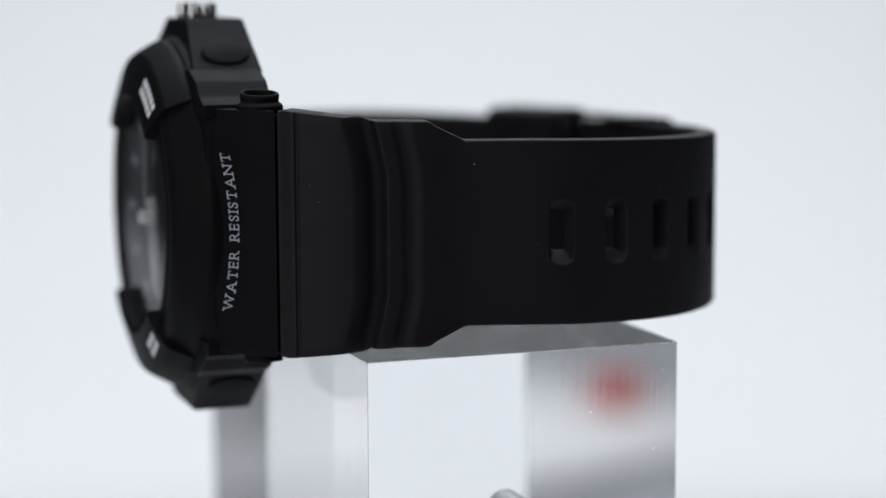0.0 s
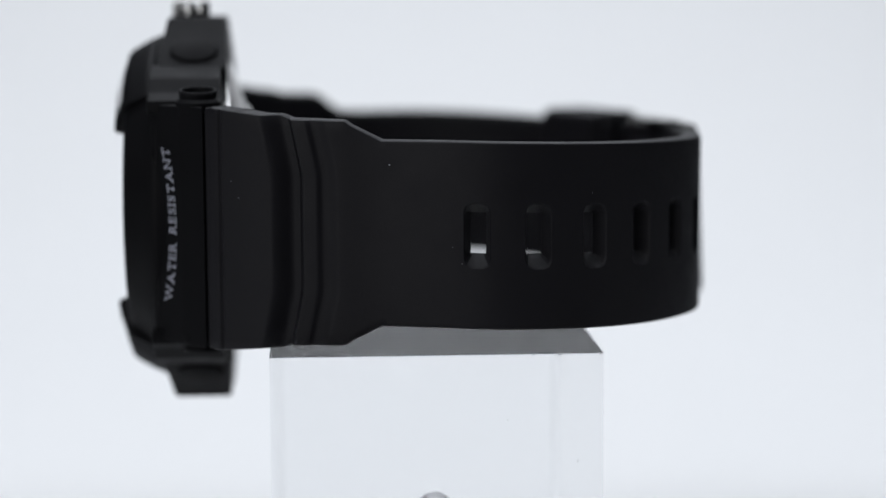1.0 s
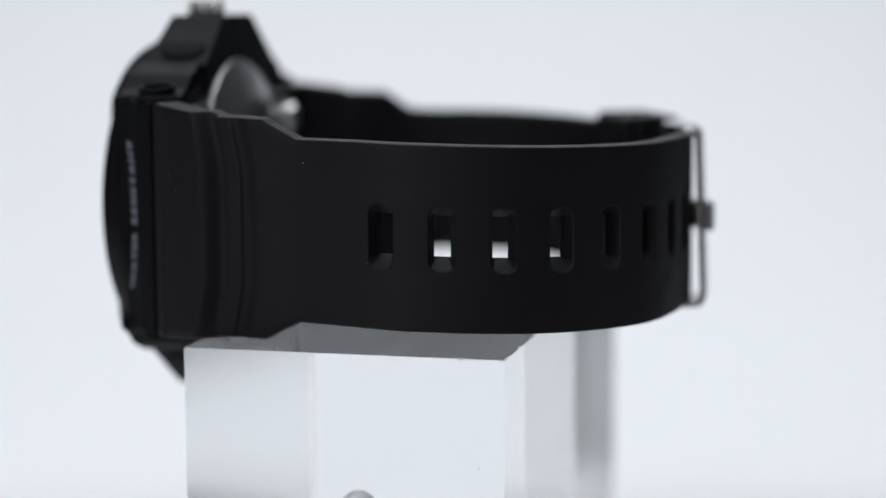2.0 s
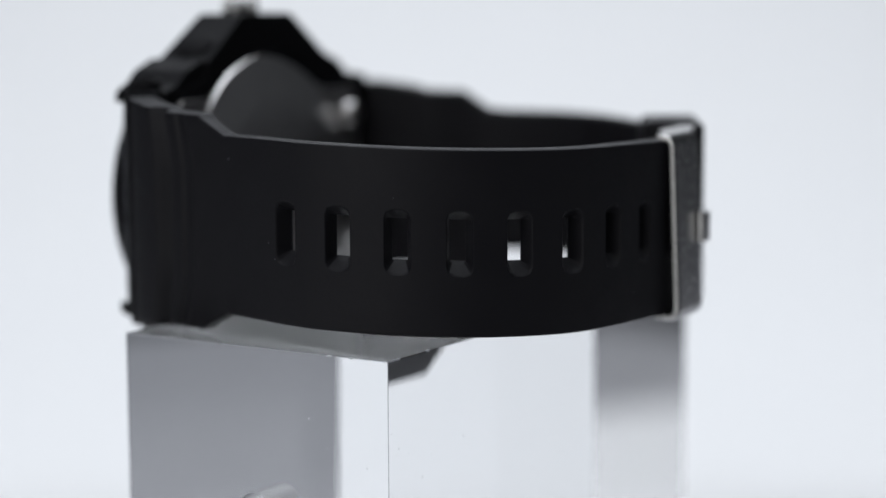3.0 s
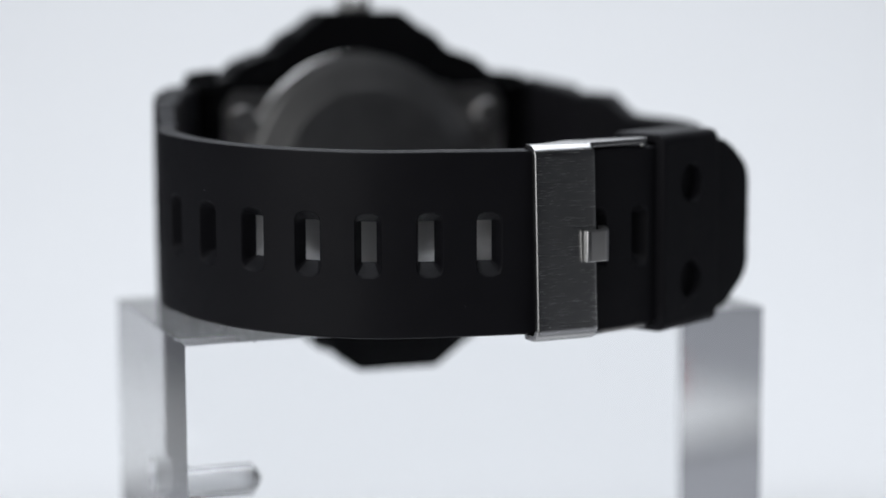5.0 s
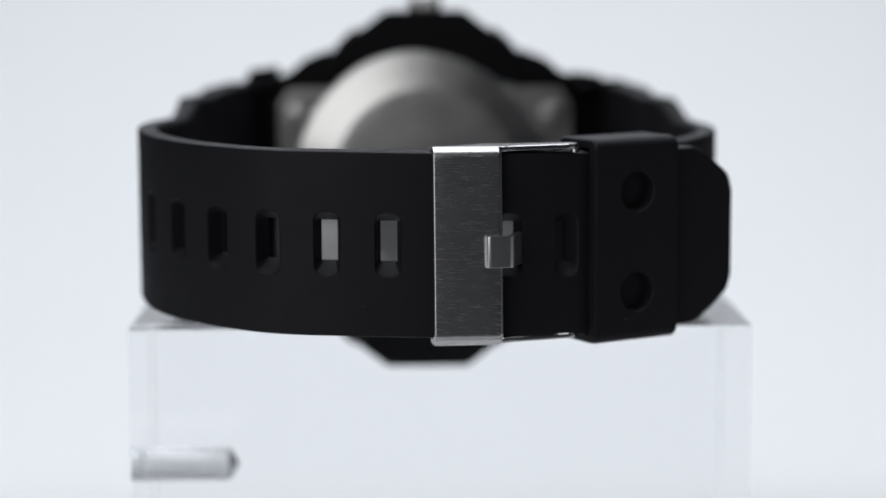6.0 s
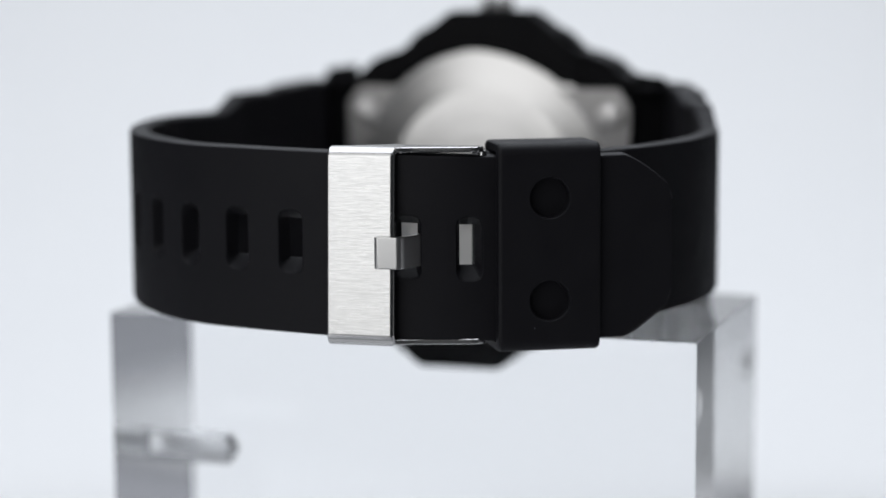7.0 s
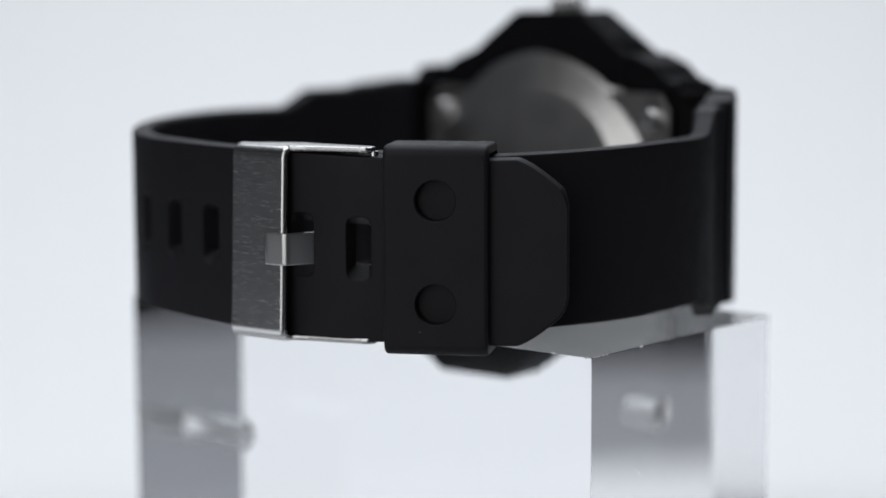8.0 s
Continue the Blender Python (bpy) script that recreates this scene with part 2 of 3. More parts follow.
def turntable():
    s = Shell()
    rows = []
    for r, z in ((0.02, 0.0), (96, 0.0), (96, 3.0), (108, 3.2), (110, 4.5), (110, 13.0), (109, 14.0), (0.02, 14.0)):
        rows.append([(r * math.cos(math.tau * i / 96), r * math.sin(math.tau * i / 96), z) for i in range(96)])
    s.grid(rows, closed=True)
    ob = link_mesh("turntable", s.v, s.f, PAPER)
    return tagged(ob, "low round white turntable under the display block", "turntable")


platter = turntable()


def riser():
    u0, u1, v0, v1, h = -22.4, 20.3, -41.5, 44.2, TOP * 1000
    bm = mm_prism([(u0, v0), (u1, v0), (u1, v1), (u0, v1)], PLATTER * 1000 + 0.4, h, "z", 0.06, seg=1)
    front = min(bm.faces, key=lambda f: f.calc_center_median().y)
    edge = [(v.co.x * 1000, v.co.z * 1000) for v in front.verts]
    xs, zs = [e[0] for e in edge], [e[1] for e in edge]
    bmesh.ops.delete(bm, geom=[front], context="FACES_ONLY")
    s = Shell()
    me = bpy.data.meshes.new("tmp")
    bm.to_mesh(me)
    s.v = [tuple(v.co * 1000) for v in me.vertices]
    s.f = [tuple(p.vertices) for p in me.polygons]
    bm.free()
    bpy.data.meshes.remove(me)
    k, cx, cz, r = 8, (u0 + u1) / 2, h - 22.1, 2.35
    outer = loop_rect((min(xs) + max(xs)) / 2, (min(zs) + max(zs)) / 2, (max(xs) - min(xs)) / 2, (max(zs) - min(zs)) / 2, k)
    rings = [[(a, v0, b) for a, b in outer]]
    rings.append([(a, v0, b) for a, b in loop_circle(cx, cz, r + 0.15, k)])
    s.grid(rings, closed=True)
    ob = link_mesh("display_riser", s.v, s.f, ACRYLIC, sharp=20)
    bore = Shell()
    rings = []
    for rr, dv in ((r + 0.15, 0), (r, 0.15), (r, 12.4), (r * 0.5, 13.3), (0.05, 13.9)):
        rings.append([(a, v0 + dv, b) for a, b in loop_circle(cx, cz, rr, k)])
    bore.grid(rings, closed=True)
    bore.face(rings[-1])
    hole = link_mesh("drilled_hole", bore.v, bore.f, DRILLED, ob, "frosted blind drill hole", sharp=20)
    hole.data.flip_normals()
    # splintered spots along the sawn upper edges
    rnd = random.Random(11)
    spots = [(u1, v0 + d, 0, 1) for d in (0.6, 1.3, 2.1, 2.6, 9.4, 21.0)] + [(u1 - d, v0, 1, 0) for d in (0.5, 4.5, 5.6, 9.0)]
    spots += [(u1 - d, v1, 1, 0) for d in (0.7, 1.5, 2.6, 3.4, 11.0)] + [(u1, v1 - d, 0, 1) for d in (0.9, 6.0)] + [(u0, v0 + d, 0, 1) for d in (1.0, 14.0, 26.0)]
    for x, y, along_u, along_v in spots:
        ln, wd = rnd.uniform(0.25, 0.75), rnd.uniform(0.08, 0.22)
        sh = Shell()
        a = (x - along_u * ln, y - along_v * ln, h + 0.01)
        b = (x + along_u * ln, y + along_v * ln, h + 0.01)
        c = (x - along_v * wd * (1 if x > 0 else -1), y - along_u * wd * (1 if y > 0 else -1), h + 0.03)
        d = (x + along_v * 0.02 * (1 if x > 0 else -1), y + along_u * 0.02 * (1 if y > 0 else -1), h - wd)
        for tri in ((a, b, c), (a, c, d), (c, b, d), (a, d, b)):
            sh.face(tri)
        link_mesh("edge_chip", sh.v, sh.f, CHIP, ob)
    # lint and fine nicks on the clear sides
    for i in range(46):
        side = i % 3
        along, down, rr = rnd.uniform(0.5, 16) ** 1.1, rnd.uniform(0.6, 22), rnd.uniform(0.025, 0.07)
        if side == 0:
            at = lambda p, q, e: (u1 + e, v0 + along + p, h - down + q)
        elif side == 1:
            at = lambda p, q, e: (u1 - along + p, v0 - e, h - down + q)
        else:
            at = lambda p, q, e: (u1 - along + p, v1 + e, h - down + q)
        if side == 1 and math.hypot(u1 - along - cx, h - down - cz) < 3:
            continue
        k = rnd.choice((1, 1, 1, 4))
        sh = Shell()
        low = [at(rr * math.cos(math.tau * j / 6), k * rr * math.sin(math.tau * j / 6), 0.0) for j in range(6)]
        top = [at(0.6 * rr * math.cos(math.tau * j / 6), 0.6 * k * rr * math.sin(math.tau * j / 6), 0.03) for j in range(6)]
        sh.grid([low, top], closed=True)
        sh.face(top)
        link_mesh("dust_speck", sh.v, sh.f, CHIP, ob, merge=False)
    return tagged(ob, "clear acrylic display block with a blind drilled hole in one end", "display block")


block = riser()

# ---- the watch ----
watch = tagged(new("wristwatch"), "black rubber wristwatch, buckled, lying edgewise on a clear block", "watch")
watch.empty_display_size = 0.02

LONG = Path([(-30.6, -30.4), (-25.5, -33.6), (-20, -35.8), (-13.7, -37.1), (-7.6, -38.0), (4.2, -40.9), (12, -40.4), (19.7, -38), (26.4, -33.7), (31.7, -28.0),
             (35.7, -21.2), (37.5, -13.6), (38.2, -5.6), (38.2, 2), (37, 10), (34.4, 17.5), (29.3, 26.2), (25.8, 32.6), (21.2, 41.0), (19.0, 45.0)])
SHORT = Path([(30.8, 17.3), (29.5, 19.5), (26.3, 24.8), (22.6, 30.4), (17.6, 35.0), (12, 38.6), (6, 40.9), (0, 41.6), (-6, 41.4), (-12, 40.2), (-19, 37.4), (-25.5, 35.2), (-31.9, 32.2)])
THICK, EDGE = 2.7, 0.45


def smooth(a, b, x):
    t = min(max((x - a) / (b - a), 0), 1)
    return t * t * (3 - 2 * t)


def wide_half(s):
    """Half height of a band, s millimetres from the case."""
    if s < 8.6:
        return 16.1 - 0.9 * s / 8.6 - 0.25 * (1 - smooth(0, 1.0, s))
    if s < 19.5:
        return 15.2 - 0.55 * smooth(10.6, 12.4, s) - 0.1 * smooth(12.5, 19, s)
    return 14.55 - 2.55 * (0.12 * smooth(19.3, 20.5, s) + 0.88 * min(max((s - 19.8) / 4.4, 0), 1))


def relief(e):
    """The raised and sunk bars across the wide end of a band."""
    d = 0.35 - 0.5 * (1 - smooth(0, 2.2, e))
    d -= 0.25 * smooth(2.2, 2.6, e) * (1 - smooth(2.6, 3.0, e))
    d -= 1.8 * smooth(9.8, 12.6, e) * (1 - smooth(13.4, 14.2, e))
    d -= 0.3 * smooth(13.4, 14.2, e)
    d -= 0.4 * smooth(15.9, 16.6, e) * (1 - smooth(17.2, 18.8, e))
    d -= 0.05 * smooth(18.8, 24.4, e)
    return d


def bowed(e, z):
    """The bars bow towards the case at the band's edges."""
    return e - 0.22 * (math.sqrt(max(abs(z) - 7.0, 0) ** 2 + 0.6) - 0.775) * smooth(3, 9, e) * (1 - smooth(19.5, 24, e))


def strap(name, path, wide_at_end, holes, s_from, s_to, half_end=None, label=""):
    sh = Shell()
    dist = (lambda s: 1.2 * (path.length - s)) if wide_at_end else (lambda s: s)

    def half(s):
        h = wide_half(dist(s)) if dist(s) < 24.3 else 12.0
        if wide_at_end:
            h -= 0.45 * (1 - smooth(9, 20, dist(s)))
        return half_end(s, h) if half_end else h

    def thick(s):
        return THICK + 1.3 * (1 - smooth(14, 24, dist(s)))
    wide_a, wide_b = (path.length - 20.9, s_to) if wide_at_end else (s_from, 25)
    # the wide end with its relief
    n, zs = 110, 30
    rows = []
    e0, e1 = dist(wide_a), dist(wide_b)
    undist = (lambda e: path.length - e / 1.2) if wide_at_end else (lambda e: e)
    for i in range(n + 1):
        e = e0 + (e1 - e0) * i / n
        h = half(undist(e))
        h = half(undist(bowed(e, h)))
        t, row, d = thick(undist(e)), [], relief(e) if e < 24.5 else 0
        for j in range(zs + 1):
            z = (h - EDGE) * (1 - 2 * j / zs)
            row.append(path.at(undist(bowed(e, z)), d, z))
        s = undist(bowed(e, h))
        row += [path.at(s, d - 0.13, -h + 0.13), path.at(s, d - EDGE, -h), path.at(s, -t + EDGE, -h), path.at(s, -t, -h + EDGE),
                path.at(s, -t, h - EDGE), path.at(s, -t + EDGE, h), path.at(s, d - EDGE, h), path.at(s, d - 0.13, h - 0.13)]
        rows.append(row)
    sh.grid(rows, closed=True)
    sh.face(rows[0])
    sh.face(rows[-1]) if wide_at_end else None
    # the narrow run, with its slots
    a, b = (s_from, wide_a) if wide_at_end else (wide_b, s_to)
    k, cw = 6, 2.9
    cuts = [a]
    for hs in holes:
        cuts += [hs - cw, hs + cw]
    cuts.append(b)
    z6 = 5.9
    for i in range(len(cuts) - 1):
        c0, c1 = cuts[i], cuts[i + 1]
        is_cell = i % 2 == 1
        m = k if is_cell else max(2, int((c1 - c0) / (0.25 if i == len(cuts) - 2 and not wide_at_end else 0.8)))
        seg = [c0 + (c1 - c0) * j / m for j in range(m + 1)]
        for sign in (1, -1):
            rows = []
            for s in seg:
                h, t = half(s), thick(s)
                if wide_at_end and sign < 0:      # the plain half is trimmed a little along its lower edge
                    h -= 1.2 * smooth(25.1, 27.5, dist(s)) * smooth(10, 14, s)
                zz = min(z6, h - EDGE - 0.2)
                row = [(0, zz), (0, h - EDGE), (-0.13, h - 0.13), (-EDGE, h), (-t + EDGE, h), (-t, h - EDGE), (-t, zz)]
                rows.append([path.at(s, d, sign * z) for d, z in row])
            sh.grid(rows)
        if not is_cell:
            for d in (0, 1):
                sh.grid([[path.at(s, -thick(s) * d, zf * min(z6, half(s) - EDGE - 0.2)) for zf in (-1, -0.5, 0, 0.5, 1)] for s in seg])
        else:
            mid = (c0 + c1) / 2
            loops = [(loop_rect(mid, 0, cw, z6, k), 0), (loop_slot(mid, 0.05, 1.78, 4.22, 1.1), 0), (loop_slot(mid, 0.05, 1.66, 4.08, 1.05), -0.12),
                     (loop_slot(mid, 0.07, 1.6, 3.95, 1.0), -0.3), (loop_rect(mid, 0.2, 1.16, 2.72, k), -2.1), (loop_rect(mid, 0.2, 1.1, 2.62, k), -2.18),
                     (loop_rect(mid, 0.2, 1.1, 2.62, k), -2.35), (loop_rect(mid, 0.2, 1.35, 2.95, k), -THICK), (loop_rect(mid, 0, cw, z6, k), -THICK)]
            sh.grid([[path.at(p, d, q) for p, q in lp] for lp, d in loops], closed=True)
    end = s_from if wide_at_end else s_to
    h, t = half(end), THICK
    zz = min(z6, h - EDGE - 0.2)
    ring = [(0, zz), (0, h - EDGE), (-0.13, h - 0.13), (-EDGE, h), (-t + EDGE, h), (-t, h - EDGE), (-t, zz)]
    full = ring + [(-t, zz * f) for f in (0.5, 0, -0.5)] + [(d, -z) for d, z in ring[::-1]] + [(0, zz * f) for f in (-0.5, 0, 0.5)]
    sh.face([path.at(end, d, z) for d, z in full])
    return link_mesh(name, sh.v, sh.f, RUBBER, watch, label, sharp=28)


S1 = LONG.nearest((4.2, -40.9))
S11 = LONG.nearest((34.4, 17.5))
PITCH = (S11 - S1) / 10
TIP = LONG.nearest((21.2, 41.0))


def tip_half(s, h):
    back = TIP - s
    if back > 6.5:
        return h
    f = 1 - back / 6.5
    return 12.0 - 4.5 * f ** 1.35 - 1.3 * (1 - min(back / 0.8, 1)) ** 2


strap("hole_strap", LONG, False, [S1 + PITCH * i for i in range(11)], 0.0, TIP, tip_half, "black rubber band half with a row of slots")
strap("buckle_strap", SHORT, True, [], 0.0, SHORT.length, None, "plain black rubber band half")


# a grain of dust on the band
def dust():
    rnd = random.Random(4)
    for q, z, r in (((-6.9, -38), 8.9, 0.11), ((-27, -33), 6.5, 0.07), ((-26, -33.2), 4.4, 0.06), ((1, -40), -1.5, 0.06), ((2.2, -40.4), -3.5, 0.05), ((19, -38), 5.6, 0.05), ((37.5, -9), -8, 0.05), ((31, 25), -10, 0.06)):
        st = LONG.nearest(q)
        sh = Shell()
        d = 1.7 if q[0] > 30 and q[1] > 20 else (0.36 if q[0] < -20 else 0.0)
        pts = [(r * rnd.uniform(0.6, 1.2) * math.cos(math.tau * i / 7), r * rnd.uniform(0.6, 1.2) * math.sin(math.tau * i / 7)) for i in range(7)]
        low = [LONG.at(st + a, d - 0.02, z + b) for a, b in pts]
        top = [LONG.at(st + 0.6 * a, d + 0.05, z + 0.6 * b) for a, b in pts]
        sh.grid([low, top], closed=True)
        sh.face(top)
        link_mesh("dust_speck", sh.v, sh.f, PRINT, watch, merge=False)


dust()


# buckle: one bent steel strip, a brushed plate whose ends fold back into two arms, and its prong
def buckle():
    f = LONG.local(LONG.nearest((38.4, 4.3)))
    lean = 0.04                                             # the plate stands a little askew on the band

    def place(a, n, z):
        return f(a, n, z)
    sh = Shell()
    outer, inner = [], []
    turn = [90 * j / 8 for j in range(9)]
    for sign in (-1, 1):
        arc = [(12.8 * sign, -4.2), (12.8 * sign, -1.5)] + [((11.1 + 1.7 * math.cos(radians(q))) * sign, 0.1 + 1.7 * math.sin(radians(q))) for q in turn]
        ins = [(12.0 * sign, -4.2), (12.0 * sign, -1.5)] + [((11.1 + 0.9 * math.cos(radians(q))) * sign, 0.1 + 0.9 * math.sin(radians(q))) for q in turn]
        outer += arc if sign < 0 else arc[::-1]
        inner += ins if sign < 0 else ins[::-1]
    ring = outer + inner[::-1]
    m = len(outer)
    rows = []
    for a, inset in ((-4.32, 0.42), (-4.30, 0.26), (-4.2, 0.10), (-4.02, 0.0), (-2.0, 0.0), (0.0, 0.0), (2.0, 0.0), (4.05, 0.0), (4.3, 0.06), (4.5, 0.2), (4.62, 0.36), (4.65, 0.5)):
        row = []
        for idx, (z, n) in enumerate(ring):
            k = inset if idx < m else 0
            n = -0.5 - 3.7 * smooth(-4.5, 4.65, a) if n < -4 else n
            lift = (lean * a - 0.04 * z) * min(max((n + 1.5) / 2.0, 0), 1)
            side = min(max((abs(z) - 11.1) / 1.7, 0), 1)
            front = min(max((n - 0.1) / 1.7, 0), 1)
            row.append(f(a, n - k * front + lift, z - k * side * (1 if z > 0 else -1)))
        rows.append(row)
    sh.grid(rows, closed=True)
    for row in (rows[0], rows[-1]):
        for i in range(m - 1):
            sh.face([row[i], row[i + 1], row[2 * m - 2 - i], row[2 * m - 1 - i]])
    plate = link_mesh("buckle", sh.v, sh.f, STEEL, watch, "brushed steel buckle plate with polished edges", sharp=40)
    # cut edges and folded sides are polished
    plate.data.materials.append(EDGE_STEEL)
    o = Vector(f(0, 0, 0))
    out = (Vector(f(0, 1, 0)) - o).normalized()
    for p in plate.data.polygons:
        if p.normal.dot(out) < 0.93:
            p.material_index = 1
    for sign in (1, -1):
        poly = [(3.9, 0.35), (4.5, 0.42), (5.2, 0.2), (6.5, -0.35), (14.0, -2.05), (14.8, -2.4), (15.3, -3.1), (15.1, -4.1), (14.5, -4.5), (3.9, -4.3)]
        part("buckle_arm", mm_prism(poly, 12.02 * sign, 12.76 * sign, "z", 0.24, place, 3), EDGE_STEEL, plate)
    bar = [(15.0 + 0.6 * math.cos(math.tau * i / 12), -3.8 + 0.6 * math.sin(math.tau * i / 12)) for i in range(12)]
    for sign in (1, -1):
        part("hinge_pin", mm_prism(bar, 9.6 * sign, 12.2 * sign, "z", 0.1, place), POLISH, plate)
    poly = [(2.3, 2.1), (2.3, 2.8), (2.5, 3.08), (2.9, 3.15), (5.3, 3.05), (5.8, 2.8), (6.1, 2.3), (8.8, -3.3), (7.8, -3.8), (5.4, 1.75), (5.0, 2.2)]
    part("prong", mm_prism(poly, -2.55, 1.55, "z", 0.26, place), PRONG, plate, "bent polished steel prong")


buckle()


# keeper: rubber loop with two round blind holes
def keeper():
    s0 = LONG.nearest((29.2, 26.4))
    g = LONG.local(s0)

    def f(a, n, z):
        return g(a, n, z + 0.3)
    sh = Shell()
    w, h, no, ni, k = 6.8, 13.5, 1.65, -7.2, 8
    r, rc = 0.55, 1.35
    # front face in two cells with a blind hole each
    for lo, hi, zc in ((-h + rc, -0.3, -6.85), (-0.3, h - rc, 6.45)):
        loops = [(loop_rect(0, (lo + hi) / 2, w - r, (hi - lo) / 2, k), no), (loop_rect(0, (lo + hi) / 2, w - r - 0.4, (hi - lo) / 2 - 0.4, k), no), (loop_circle(0, zc, 2.75, k), no), (loop_circle(0, zc, 2.62, k), no - 0.15),
                 (loop_circle(0, zc, 2.5, k), no - 1.55), (loop_circle(0, zc, 0.05, k), no - 1.58)]
        sh.grid([[f(a, n, z) for a, z in lp] for lp, n in loops], closed=True)
        sh.face([f(a, no - 1.58, z) for a, z in loop_circle(0, zc, 0.05, k)])
    # the rest of the outer band and the inner faces
    outer = []
    for cn, cz, a0 in ((no - rc, h - rc, 0), (ni + rc, h - rc, 90), (ni + rc, -h + rc, 180), (no - rc, -h + rc, 270)):
        for j in range(7):
            a = radians(a0 + 90 * j / 6)
            outer.append((cn + rc * math.cos(a), cz + rc * math.sin(a)))
    inner = [(no - 1.45, 12.35), (ni + 1.3, 12.35), (ni + 1.3, -12.35), (no - 1.45, -12.35)]
    for j in range(len(outer)):
        (n0, z0), (n1, z1) = outer[j], outer[(j + 1) % len(outer)]
        if j == len(outer) - 1:
            continue
        sh.face([f(-w + r, n0, z0), f(-w + r, n1, z1), f(w - r, n1, z1), f(w - r, n0, z0)])
    for side in (-1, 1):
        prev = None
        for inset, out in ((0.0, w - r), (0.06, w - 0.3), (0.2, w - 0.1), (r, w)):
            ring = [(n - inset * (1 if n > -3 else -1), z - inset * (1 if z > 0 else -1)) for n, z in outer]
            row = [f(side * out, n, z) for n, z in ring]
            if prev:
                sh.grid([prev, row], closed=True)
            prev = row
        io = [inner[0]] * 7 + [inner[1]] * 7 + [inner[2]] * 7 + [inner[3]] * 7
        sh.grid([prev, [f(side * w, n, z) for n, z in io]], closed=True)
    sh.grid([[f(-w, n, z) for n, z in inner], [f(w, n, z) for n, z in inner]], closed=True)
    link_mesh("keeper_loop", sh.v, sh.f, RUBBER, watch, "black rubber keeper loop with two round dimples", sharp=30)


keeper()


# case
def up(x, y, z):
    return (x, y, z + ZC)


